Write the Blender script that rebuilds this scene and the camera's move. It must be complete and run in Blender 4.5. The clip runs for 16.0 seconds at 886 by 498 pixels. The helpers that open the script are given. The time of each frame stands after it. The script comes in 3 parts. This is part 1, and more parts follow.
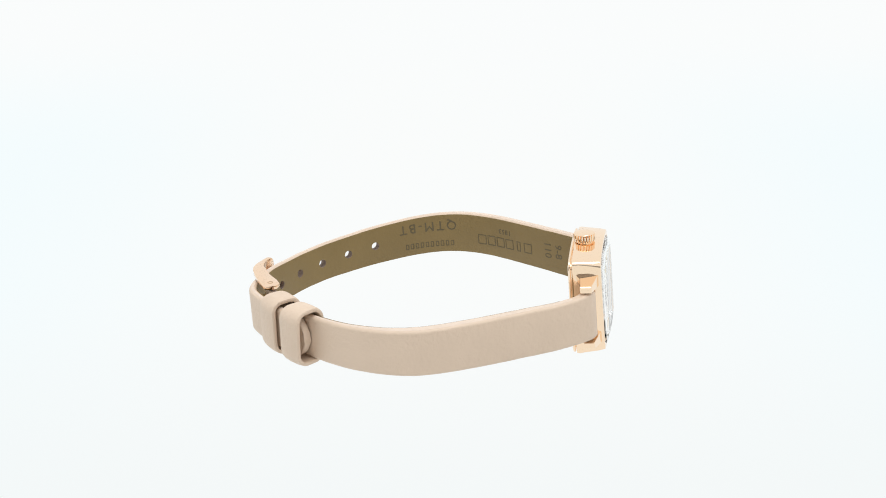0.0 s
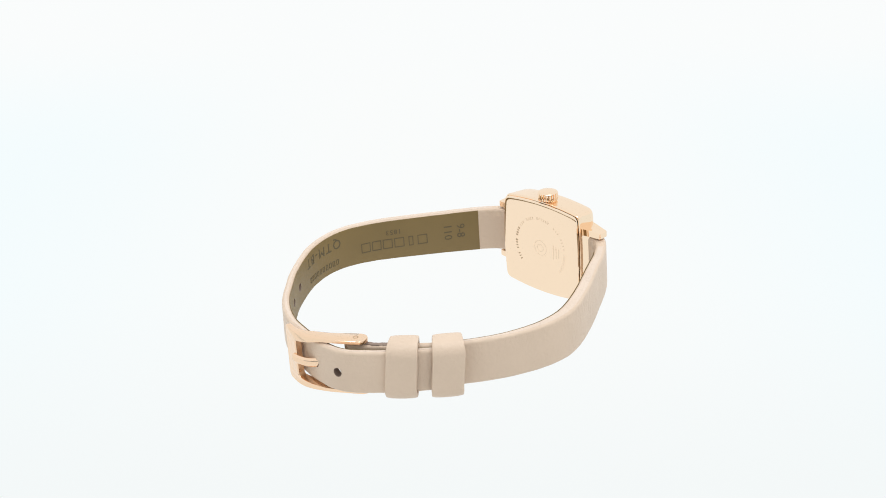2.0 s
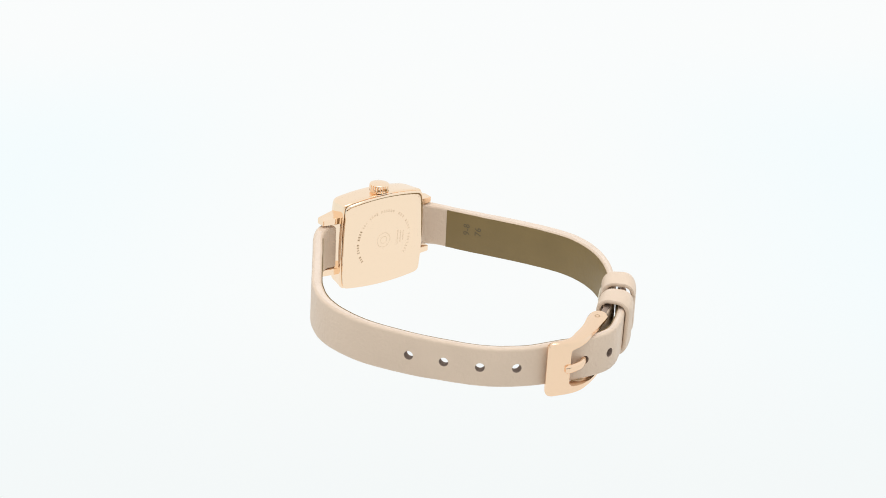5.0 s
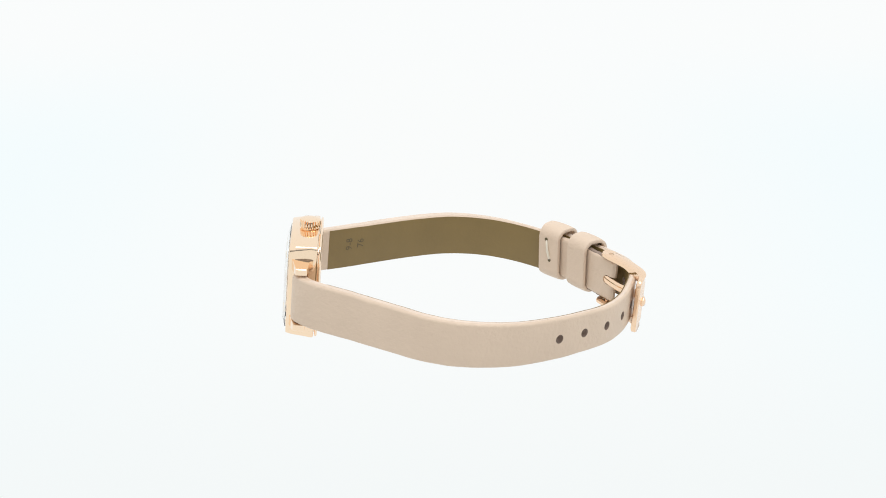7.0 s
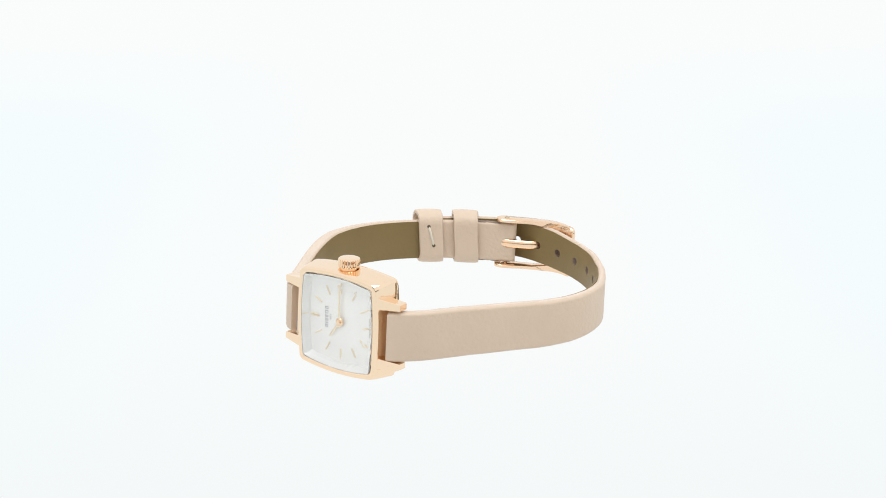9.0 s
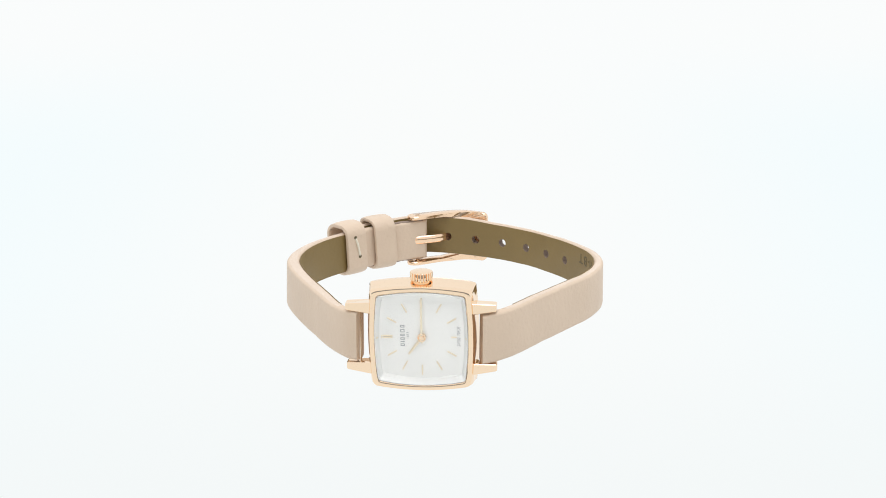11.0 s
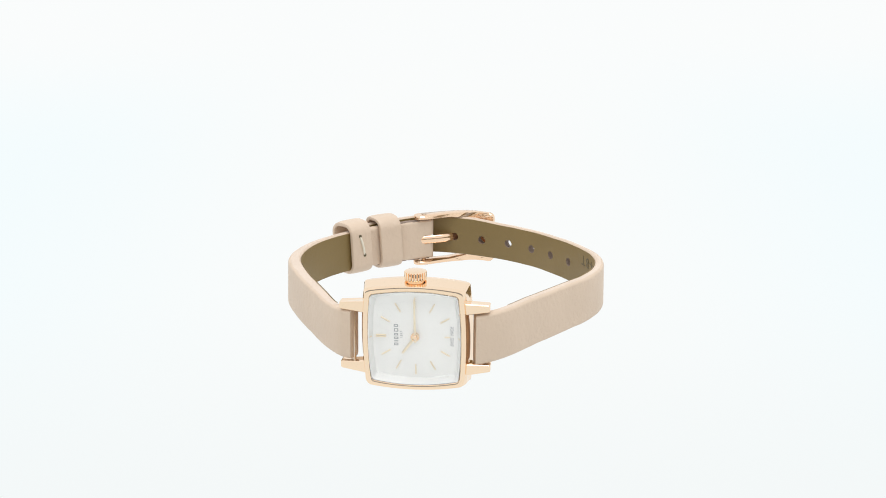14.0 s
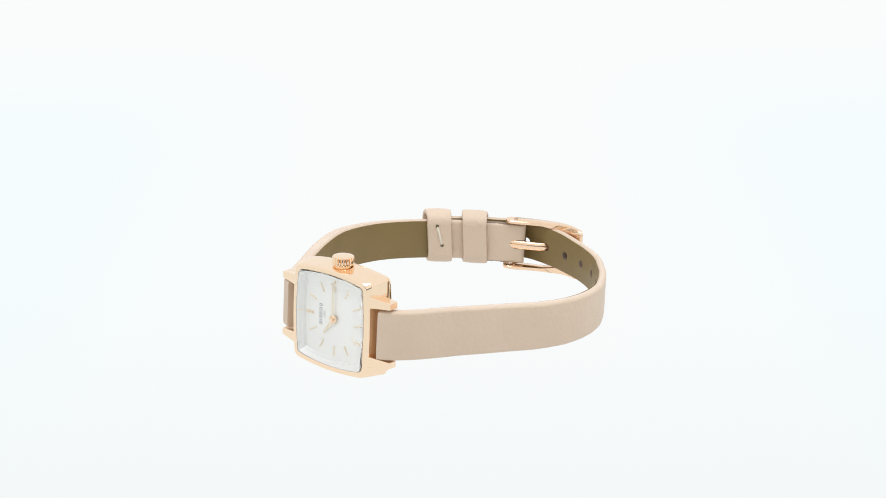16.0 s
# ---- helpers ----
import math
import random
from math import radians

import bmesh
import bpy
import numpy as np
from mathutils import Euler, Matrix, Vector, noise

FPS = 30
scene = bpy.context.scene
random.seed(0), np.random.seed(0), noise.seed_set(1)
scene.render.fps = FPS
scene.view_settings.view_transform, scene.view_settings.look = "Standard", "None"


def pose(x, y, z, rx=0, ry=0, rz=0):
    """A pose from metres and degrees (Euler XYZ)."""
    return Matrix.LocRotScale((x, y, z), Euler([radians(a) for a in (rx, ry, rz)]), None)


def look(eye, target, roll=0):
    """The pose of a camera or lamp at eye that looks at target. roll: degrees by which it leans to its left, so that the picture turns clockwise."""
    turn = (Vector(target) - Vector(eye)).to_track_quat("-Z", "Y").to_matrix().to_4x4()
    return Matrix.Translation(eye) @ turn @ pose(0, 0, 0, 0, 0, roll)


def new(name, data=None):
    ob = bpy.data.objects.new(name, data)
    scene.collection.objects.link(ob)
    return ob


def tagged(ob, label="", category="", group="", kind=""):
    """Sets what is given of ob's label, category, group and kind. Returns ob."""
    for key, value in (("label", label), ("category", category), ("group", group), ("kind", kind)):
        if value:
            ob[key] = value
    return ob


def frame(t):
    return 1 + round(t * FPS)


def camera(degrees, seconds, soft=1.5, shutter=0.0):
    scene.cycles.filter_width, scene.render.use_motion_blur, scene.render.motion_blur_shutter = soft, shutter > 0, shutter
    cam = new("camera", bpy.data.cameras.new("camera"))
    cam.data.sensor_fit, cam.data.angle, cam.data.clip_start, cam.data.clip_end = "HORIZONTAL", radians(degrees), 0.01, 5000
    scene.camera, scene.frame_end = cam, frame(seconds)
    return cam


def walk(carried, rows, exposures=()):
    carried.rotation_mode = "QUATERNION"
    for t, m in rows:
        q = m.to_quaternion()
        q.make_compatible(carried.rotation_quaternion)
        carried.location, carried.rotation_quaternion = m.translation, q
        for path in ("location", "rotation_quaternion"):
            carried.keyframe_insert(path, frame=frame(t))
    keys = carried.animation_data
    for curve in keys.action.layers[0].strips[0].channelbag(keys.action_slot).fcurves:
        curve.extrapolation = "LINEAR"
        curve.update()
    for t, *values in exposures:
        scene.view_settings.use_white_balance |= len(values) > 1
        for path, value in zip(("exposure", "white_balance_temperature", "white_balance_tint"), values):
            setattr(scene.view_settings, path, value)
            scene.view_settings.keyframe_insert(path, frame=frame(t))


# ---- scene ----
# ---- camera: fixed, looking down at the turntable ----
FLOOR = 8.30                     # body zero above the table, mm
EYE = Vector((0.0, -0.31021, 0.12646 + FLOOR * 0.001))
PITCH, PAN = radians(-20.94), radians(0.17)
AHEAD = Vector((-math.sin(PAN) * math.cos(PITCH), math.cos(PAN) * math.cos(PITCH), math.sin(PITCH)))
cam = camera(28.7, 16.0, soft=1.0)
STAND = look(EYE, EYE + AHEAD, -0.18)
walk(cam, [(0.0, STAND), (16.0, STAND)], exposures=[(0.0, 0.0), (16.0, 0.0)])

# ---- light: a white light tent over a table with an added glow ----
world = bpy.data.worlds.new("light_tent")
world.use_nodes = True
scene.world = world
wn, wl = world.node_tree.nodes, world.node_tree.links
bg = wn["Background"]
bg.inputs["Color"].default_value = (0.97, 0.99, 1.0, 1)
bg.inputs["Strength"].default_value = 1.0


def area_lamp(name, eye, target, size, watts, color):
    data = bpy.data.lights.new(name, "AREA")
    data.shape, data.size, data.energy, data.color = "SQUARE", size, watts, color
    lamp = new(name, data)
    lamp.matrix_world = look(eye, target)
    return lamp


area_lamp("overhead_softbox", (0.05, -0.05, 0.75), (0, 0, 0), 0.6, 3.0, (0.985, 0.985, 1.0))


# ---- materials ----
def material(name):
    m = bpy.data.materials.new(name)
    m.use_nodes = True
    return m, m.node_tree.nodes, m.node_tree.links, m.node_tree.nodes["Principled BSDF"]


def mix_color(nodes, links, fac, a, b):
    n = nodes.new("ShaderNodeMix")
    n.data_type = "RGBA"
    n.inputs[6].default_value, n.inputs[7].default_value = (*a, 1), (*b, 1)
    links.new(fac, n.inputs[0])
    return n.outputs[2]


def noise_node(nodes, links, scale, detail=4.0, stretch=(1, 1, 1)):
    co = nodes.new("ShaderNodeTexCoord")
    mp = nodes.new("ShaderNodeMapping")
    mp.inputs["Scale"].default_value = stretch
    n = nodes.new("ShaderNodeTexNoise")
    n.inputs["Scale"].default_value, n.inputs["Detail"].default_value = scale, detail
    links.new(co.outputs["Object"], mp.inputs["Vector"])
    links.new(mp.outputs["Vector"], n.inputs["Vector"])
    return n.outputs["Fac"]


def bump(nodes, links, height, strength, distance, base=None):
    b = nodes.new("ShaderNodeBump")
    b.inputs["Strength"].default_value, b.inputs["Distance"].default_value = strength, distance
    links.new(height, b.inputs["Height"])
    if base:
        links.new(base, b.inputs["Normal"])
    return b.outputs["Normal"]


def leather(name, light, dark, rough, grain):
    m, n, l, p = material(name)
    wide = noise_node(n, l, 120.0, 3.0)
    fine = noise_node(n, l, 1300.0, 4.0)
    crease = noise_node(n, l, 420.0, 3.0)
    l.new(mix_color(n, l, wide, dark, light), p.inputs["Base Color"])
    nb = bump(n, l, fine, grain, 0.00011)
    l.new(bump(n, l, crease, grain * 0.22, 0.00028, nb), p.inputs["Normal"])
    p.inputs["Roughness"].default_value = rough
    p.inputs["Specular IOR Level"].default_value = 0.5
    return m


def gold(name, color, rough, brushed=0.0, scale=1300.0, depth=0.00012):
    m, n, l, p = material(name)
    smear = noise_node(n, l, 300.0, 3.0)
    r = n.new("ShaderNodeMapRange")
    r.inputs["To Min"].default_value, r.inputs["To Max"].default_value = rough * 0.8, rough * 1.3
    l.new(smear, r.inputs["Value"])
    l.new(r.outputs["Result"], p.inputs["Roughness"])
    p.inputs["Base Color"].default_value = (*color, 1)
    p.inputs["Metallic"].default_value = 1.0
    if brushed:
        grain = noise_node(n, l, scale, 3.0, (1.0, 1.0, 2.6))
        l.new(bump(n, l, grain, brushed, depth), p.inputs["Normal"])
    return m


def plain(name, color, rough=0.5, metal=0.0):
    m, n, l, p = material(name)
    tone = noise_node(n, l, 200.0, 3.0)
    l.new(mix_color(n, l, tone, [c * 0.93 for c in color], color), p.inputs["Base Color"])
    p.inputs["Roughness"].default_value, p.inputs["Metallic"].default_value = rough, metal
    return m


LEATHER = leather("beige_leather", (0.692, 0.542, 0.413), (0.612, 0.476, 0.36), 0.46, 1.15)
LINING = leather("olive_lining", (0.24, 0.163, 0.055), (0.185, 0.124, 0.042), 0.5, 0.35)
EDGE = leather("pale_leather_edge", (0.745, 0.615, 0.505), (0.60, 0.48, 0.385), 0.55, 1.8)
# Darker than the lining: shade of pressed letters and needle holes, put into colour.
RECESS_SHADE = plain("letter_and_hole_shade", (0.11, 0.085, 0.04), 0.6)
ROSE_GOLD = gold("polished_rose_gold", (0.968, 0.748, 0.545), 0.06)
SATIN_GOLD = gold("satin_rose_gold", (0.97, 0.765, 0.57), 0.07, 0.03)
BUCKLE_GOLD = gold("brushed_rose_gold", (0.93, 0.675, 0.475), 0.12, 0.1)
PLATE_GOLD = gold("wrinkled_rose_gold", (0.93, 0.675, 0.475), 0.13, 0.5, 600.0, 0.0003)
HAND_GOLD = plain("gold_markers", (0.96, 0.84, 0.65), 0.28, 0.6)
ETCH = plain("etched_gold", (0.93, 0.72, 0.525), 0.4, 0.97)
ETCH_DARK = plain("dark_etched_gold", (0.52, 0.36, 0.22), 0.55, 0.6)
DIAL = plain("silver_white_dial", (1.0, 0.985, 0.95), 0.4, 0.15)
FLANGE = plain("white_flange", (0.94, 0.94, 0.925), 0.35, 0.3)
RAW_EDGE_HOLE_SHADE = plain("raw_edge_and_hole_shade", (0.27, 0.20, 0.16), 0.8)
INK = plain("grey_print", (0.40, 0.40, 0.41), 0.5)
THREAD = plain("cream_thread", (0.78, 0.72, 0.60), 0.8)
STEEL = plain("spring_bar_steel", (0.75, 0.72, 0.68), 0.25, 1.0)


def glass_material():
    m, n, l, p = material("sapphire_glass")
    p.inputs["Base Color"].default_value = (1, 1, 1, 1)
    p.inputs["Transmission Weight"].default_value = 1.0
    p.inputs["Roughness"].default_value = 0.0
    p.inputs["IOR"].default_value = 1.25
    return m


GLASS = glass_material()


def pane_material():
    """The flat middle of the glass: clear, with gloss by angle."""
    m, n, l, p = material("flat_sapphire_pane")
    clear, gloss, mix, rim, power, lift = (n.new(k) for k in ("ShaderNodeBsdfTransparent", "ShaderNodeBsdfGlossy", "ShaderNodeMixShader", "ShaderNodeLayerWeight", "ShaderNodeMath", "ShaderNodeMath"))
    gloss.inputs["Roughness"].default_value = 0.02
    power.operation, power.inputs[1].default_value = "POWER", 4.0
    lift.operation, lift.inputs[1].default_value, lift.inputs[2].default_value = "MULTIPLY_ADD", 0.9, 0.03
    l.new(rim.outputs["Facing"], power.inputs[0])
    l.new(power.outputs[0], lift.inputs[0])
    l.new(lift.outputs[0], mix.inputs[0])
    l.new(clear.outputs[0], mix.inputs[1])
    l.new(gloss.outputs[0], mix.inputs[2])
    l.new(mix.outputs[0], n["Material Output"].inputs["Surface"])
    n.remove(p)
    return m


PANE = pane_material()


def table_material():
    """White acrylic with an added painted glow, dimmer towards the front edge, cooler at the sides."""
    m, n, l, p = material("glowing_acrylic")
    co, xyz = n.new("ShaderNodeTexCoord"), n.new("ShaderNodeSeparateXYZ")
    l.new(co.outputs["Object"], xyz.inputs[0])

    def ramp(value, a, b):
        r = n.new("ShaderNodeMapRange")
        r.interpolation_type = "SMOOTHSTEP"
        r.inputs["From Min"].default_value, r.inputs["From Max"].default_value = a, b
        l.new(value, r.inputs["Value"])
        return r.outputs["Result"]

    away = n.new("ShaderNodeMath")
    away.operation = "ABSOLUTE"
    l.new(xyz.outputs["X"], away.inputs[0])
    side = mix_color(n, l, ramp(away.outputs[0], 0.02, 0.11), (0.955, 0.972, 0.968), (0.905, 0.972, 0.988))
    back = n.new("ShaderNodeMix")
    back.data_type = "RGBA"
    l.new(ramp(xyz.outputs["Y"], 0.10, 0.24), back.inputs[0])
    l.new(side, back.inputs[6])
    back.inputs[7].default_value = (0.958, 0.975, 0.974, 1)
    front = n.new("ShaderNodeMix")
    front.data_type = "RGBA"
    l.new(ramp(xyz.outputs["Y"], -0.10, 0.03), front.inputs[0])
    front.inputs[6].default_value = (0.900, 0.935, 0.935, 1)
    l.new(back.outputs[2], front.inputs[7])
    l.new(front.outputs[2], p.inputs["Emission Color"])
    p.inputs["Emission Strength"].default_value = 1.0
    # Black base: only the added glow shows, and no shadow falls on it.
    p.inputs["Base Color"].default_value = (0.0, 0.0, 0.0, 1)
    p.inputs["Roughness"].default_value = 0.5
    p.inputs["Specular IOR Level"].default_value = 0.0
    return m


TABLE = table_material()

# ---- geometry helpers: millimetres in the watch's own space ----
TILT = radians(4.7)
BODY = Matrix.Scale(0.001, 4) @ Matrix.Translation((0, 0, FLOOR - 0.15)) @ Matrix.Rotation(-TILT, 4, "X")
CASE = Matrix.Translation((-1.46, -28.1, -0.10)) @ Matrix.Rotation(radians(1.4), 4, "Z") @ Matrix.Rotation(radians(-1.2), 4, "Y")
FRONT = CASE @ Matrix.Translation((0, 0.25, 0))


def part(name, bm, mat, parent, label="", space=None, sharp=35):
    """One bmesh in millimetres becomes one mesh object under its thing."""
    bmesh.ops.transform(bm, matrix=BODY @ (space or Matrix.Identity(4)), verts=bm.verts)
    bmesh.ops.recalc_face_normals(bm, faces=bm.faces)
    me = bpy.data.meshes.new(name)
    bm.to_mesh(me)
    bm.free()
    me.materials.append(mat)
    me.shade_smooth()
    me.set_sharp_from_angle(angle=radians(sharp))
    ob = new(name, me)
    ob.parent = parent
    if label:
        ob["label"] = label
    return ob


def loft(rings, closed=False, bm=None):
    """Skin through rings of equal count; the ends are capped unless closed."""
    bm = bm or bmesh.new()
    vs = [[bm.verts.new(p) for p in ring] for ring in rings]
    n = len(vs[0])
    pairs = list(zip(vs, vs[1:])) + ([(vs[-1], vs[0])] if closed else [])
    for a, b in pairs:
        for i in range(n):
            bm.faces.new((a[i], a[(i + 1) % n], b[(i + 1) % n], b[i]))
    if not closed:
        bm.faces.new(vs[0][::-1])
        bm.faces.new(vs[-1])
    return bm


def box(bm, lo, hi, bevel=0.0):
    r = bmesh.ops.create_cube(bm, size=1.0)
    for v in r["verts"]:
        v.co = Vector([lo[i] if v.co[i] < 0 else hi[i] for i in range(3)])
    if bevel:
        es = list({e for v in r["verts"] for e in v.link_edges})
        bmesh.ops.bevel(bm, geom=es, offset=bevel, segments=2, profile=0.5, affect="EDGES")
    return bm


def turned(profile, n=48, axis="Z", centre=(0, 0, 0)):
    """A body of revolution from (radius, height) pairs."""
    rings = []
    for r, h in profile:
        ring = []
        for i in range(n):
            a = 2 * math.pi * i / n
            c, s = r * math.cos(a), r * math.sin(a)
            q = {"Z": (c, s, h), "Y": (c, h, s), "X": (h, c, s)}[axis]
            ring.append(Vector(centre) + Vector(q))
        rings.append(ring)
    return loft(rings)


def smooth_line(points, step=0.8):
    """Catmull-Rom through plan points, then even steps along it."""
    c = [Vector(p) for p in points]
    c = [2 * c[0] - c[1]] + c + [2 * c[-1] - c[-2]]
    fine = []
    for i in range(1, len(c) - 2):
        p0, p1, p2, p3 = c[i - 1:i + 3]
        for k in range(24):
            t = k / 24
            fine.append(0.5 * (2 * p1 + (p2 - p0) * t + (2 * p0 - 5 * p1 + 4 * p2 - p3) * t * t + (3 * p1 - p0 - 3 * p2 + p3) * t ** 3))
    fine.append(c[-2])
    run = [0.0]
    for a, b in zip(fine, fine[1:]):
        run.append(run[-1] + (b - a).length)
    n = max(2, round(run[-1] / step))
    out = []
    for k in range(n + 1):
        s = run[-1] * k / n
        x = np.interp(s, run, [q.x for q in fine])
        y = np.interp(s, run, [q.y for q in fine])
        out.append(Vector((x, y)))
    return out, run[-1]


class Line:
    """A plan line of the strap with its way, outward side and length."""

    def __init__(self, points, outward, lean=0.0):
        self.pts, self.length = smooth_line(points)
        self.side, self.lean = outward, lean

    def at(self, s):
        k = min(max(s / self.length, 0), 1) * (len(self.pts) - 1)
        i = min(int(k), len(self.pts) - 2)
        f = k - i
        p = self.pts[i].lerp(self.pts[i + 1], f)
        a, b = self.pts[max(i - 1, 0)], self.pts[min(i + 2, len(self.pts) - 1)]
        w = (b - a).normalized()
        return p, w, Vector((w.y, -w.x)) * self.side

    def near(self, x, y):
        k = min(range(len(self.pts)), key=lambda i: (self.pts[i] - Vector((x, y))).length)
        return self.length * k / (len(self.pts) - 1)

    def place(self, s, out, z):
        p, w, n = self.at(s)
        q = p + n * (out + self.lean * z * min(1, max(0, (s - 2) / 12)) * min(1, max(0, (self.length - s) / 25)))
        return Vector((q.x, q.y, z))


def rounded_section(half_t, half_w, r, n=4):
    """A rounded oblong: pairs of (outward, up)."""
    pts = []
    for cx, cz, a0 in ((half_t - r, half_w - r, 0), (r - half_t, half_w - r, 90), (r - half_t, r - half_w, 180), (half_t - r, r - half_w, 270)):
        for k in range(n + 1):
            a = radians(a0 + 90 * k / n)
            pts.append((cx + r * math.cos(a), cz + r * math.sin(a)))
    return pts


def ribbon(line, s0, s1, out, thick, width, zmid, round_r, step=0.8, taper=0.0):
    """A leather strip along a line; width and zmid are functions of the way."""
    n = max(2, round(abs(s1 - s0) / step))
    rings = []
    for k in range(n + 1):
        s = s0 + (s1 - s0) * k / n
        w = width(s) / 2
        if taper and s1 - s < taper:
            u = 1 - (s1 - s) / taper
            w *= math.sqrt(max(0.06, 1 - 0.9 * u * u))
        th = thick(s) / 2 if callable(thick) else thick / 2
        mid = out(s) if callable(out) else out
        w += 0.05 * noise.noise((s * 0.35, 3.0, 0.0))
        mid += 0.03 * noise.noise((s * 0.3, 9.0, 0.0))
        r = min(round_r, th * 0.95, w * 0.9)
        rings.append([line.place(s, mid + a, zmid(s) + b) for a, b in rounded_section(th, w, r)])
    return loft(rings)


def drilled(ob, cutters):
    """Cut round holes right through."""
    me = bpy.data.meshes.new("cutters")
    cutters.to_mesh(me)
    # Hole walls take the dark raw-edge colour, which paints in the shade inside.
    me.materials.append(RAW_EDGE_HOLE_SHADE)
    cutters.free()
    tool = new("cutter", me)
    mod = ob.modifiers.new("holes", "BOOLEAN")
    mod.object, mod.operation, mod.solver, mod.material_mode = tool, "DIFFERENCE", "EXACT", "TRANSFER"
    bpy.context.view_layer.update()
    done = bpy.data.meshes.new_from_object(ob.evaluated_get(bpy.context.evaluated_depsgraph_get()))
    ob.modifiers.clear()
    ob.data = done
    bpy.data.objects.remove(tool)
    done.shade_smooth()
    done.set_sharp_from_angle(angle=radians(35))


def hole_cutters(line, places, out, zmid, r=0.55, slot=0.0):
    bm = bmesh.new()
    for s in places:
        p, w, n = line.at(s)
        rings = []
        for d in (-3.0, 3.0):
            c = line.place(s, out + d, zmid(s))
            ring = []
            for i in range(20):
                a = 2 * math.pi * i / 20
                x = r * math.cos(a) + (slot if math.cos(a) > 0 else -slot)
                ring.append(c + Vector((w.x, w.y, 0)) * x + Vector((0, 0, r * math.sin(a))))
            rings.append(ring)
        loft(rings, bm=bm)
    bmesh.ops.recalc_face_normals(bm, faces=bm.faces)
    bmesh.ops.transform(bm, matrix=BODY, verts=bm.verts)
    return bm


def text_mesh(words, size, gap=1.0):
    """Letters as a flat bmesh, centred, from the built-in font."""
    cu = bpy.data.curves.new("letters", "FONT")
    cu.space_character = gap
    cu.body, cu.size, cu.align_x, cu.align_y, cu.resolution_u = words, size, "CENTER", "CENTER", 2
    ob = new("letters", cu)
    bpy.context.view_layer.update()
    me = bpy.data.meshes.new_from_object(ob.evaluated_get(bpy.context.evaluated_depsgraph_get()))
    bm = bmesh.new()
    bm.from_mesh(me)
    bpy.data.objects.remove(ob)
    bpy.data.curves.remove(cu)
    bpy.data.meshes.remove(me)
    return bm


def hollow_bars(spans, height, line=0.22):
    """Stamped letters of the maker as plain hollow blocks: (middle, width) along one line."""
    bm = bmesh.new()
    for mid, w in spans:
        x0, x1, h = mid - w / 2, mid + w / 2, height / 2
        for a, b, c, d in ((x0, -h, x1, line - h), (x0, h - line, x1, h), (x0, line - h, x0 + line, h - line), (x1 - line, line - h, x1, h - line)):
            bm.faces.new([bm.verts.new(q) for q in ((a, b, 0), (c, b, 0), (c, d, 0), (a, d, 0))])
    return bm


def wrap_on(bm, line, s, out, z, along, up):
    """Lay flat letters on the strap: letter x and y become (way, height) by two small vectors."""
    bm.normal_update()
    top = bmesh.ops.extrude_face_region(bm, geom=list(bm.faces))
    for v in [g for g in top["geom"] if isinstance(g, bmesh.types.BMVert)]:
        v.co.z += 0.04
    for v in bm.verts:
        x, y, h = v.co
        q = s + x * along[0] + y * up[0]
        v.co = line.place(q, out(q) - h, z + x * along[1] + y * up[1])
    return bm


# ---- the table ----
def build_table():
    """Sheet with an added glow that sweeps up behind into an unseen backdrop."""
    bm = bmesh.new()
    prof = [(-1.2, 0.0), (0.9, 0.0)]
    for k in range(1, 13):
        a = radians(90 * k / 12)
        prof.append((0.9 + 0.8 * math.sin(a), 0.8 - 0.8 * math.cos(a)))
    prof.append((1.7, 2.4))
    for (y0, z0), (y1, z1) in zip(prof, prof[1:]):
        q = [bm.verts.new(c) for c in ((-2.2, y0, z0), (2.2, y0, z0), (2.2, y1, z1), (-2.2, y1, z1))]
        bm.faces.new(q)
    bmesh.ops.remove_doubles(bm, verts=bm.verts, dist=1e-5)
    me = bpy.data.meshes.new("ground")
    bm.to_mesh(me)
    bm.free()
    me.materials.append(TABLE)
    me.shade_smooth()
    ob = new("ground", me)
    return tagged(ob, "seamless white acrylic studio table with an added glow, sweeping up behind", "photo table", kind="structure")


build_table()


def build_shade_board():
    """A low unseen board behind the camera, added to darken reflections in the gold."""
    bm = bmesh.new()
    box(bm, (-2.2, -1.3, 0.0), (2.2, -1.2, 0.32))
    me = bpy.data.meshes.new("shade_board_south")
    bm.to_mesh(me)
    bm.free()
    me.materials.append(plain("grey_shade_board", (0.28, 0.28, 0.29), 0.8))
    return tagged(new("shade_board_south", me), "plain grey board out of view, added to darken reflections in the gold", "wall", kind="structure")


build_shade_board()

# ---- the watch ----
watch = tagged(new("wrist_watch"), "small square rose-gold wristwatch, beige leather strap buckled, on its side", "wristwatch")
watch.empty_display_size = 0.01


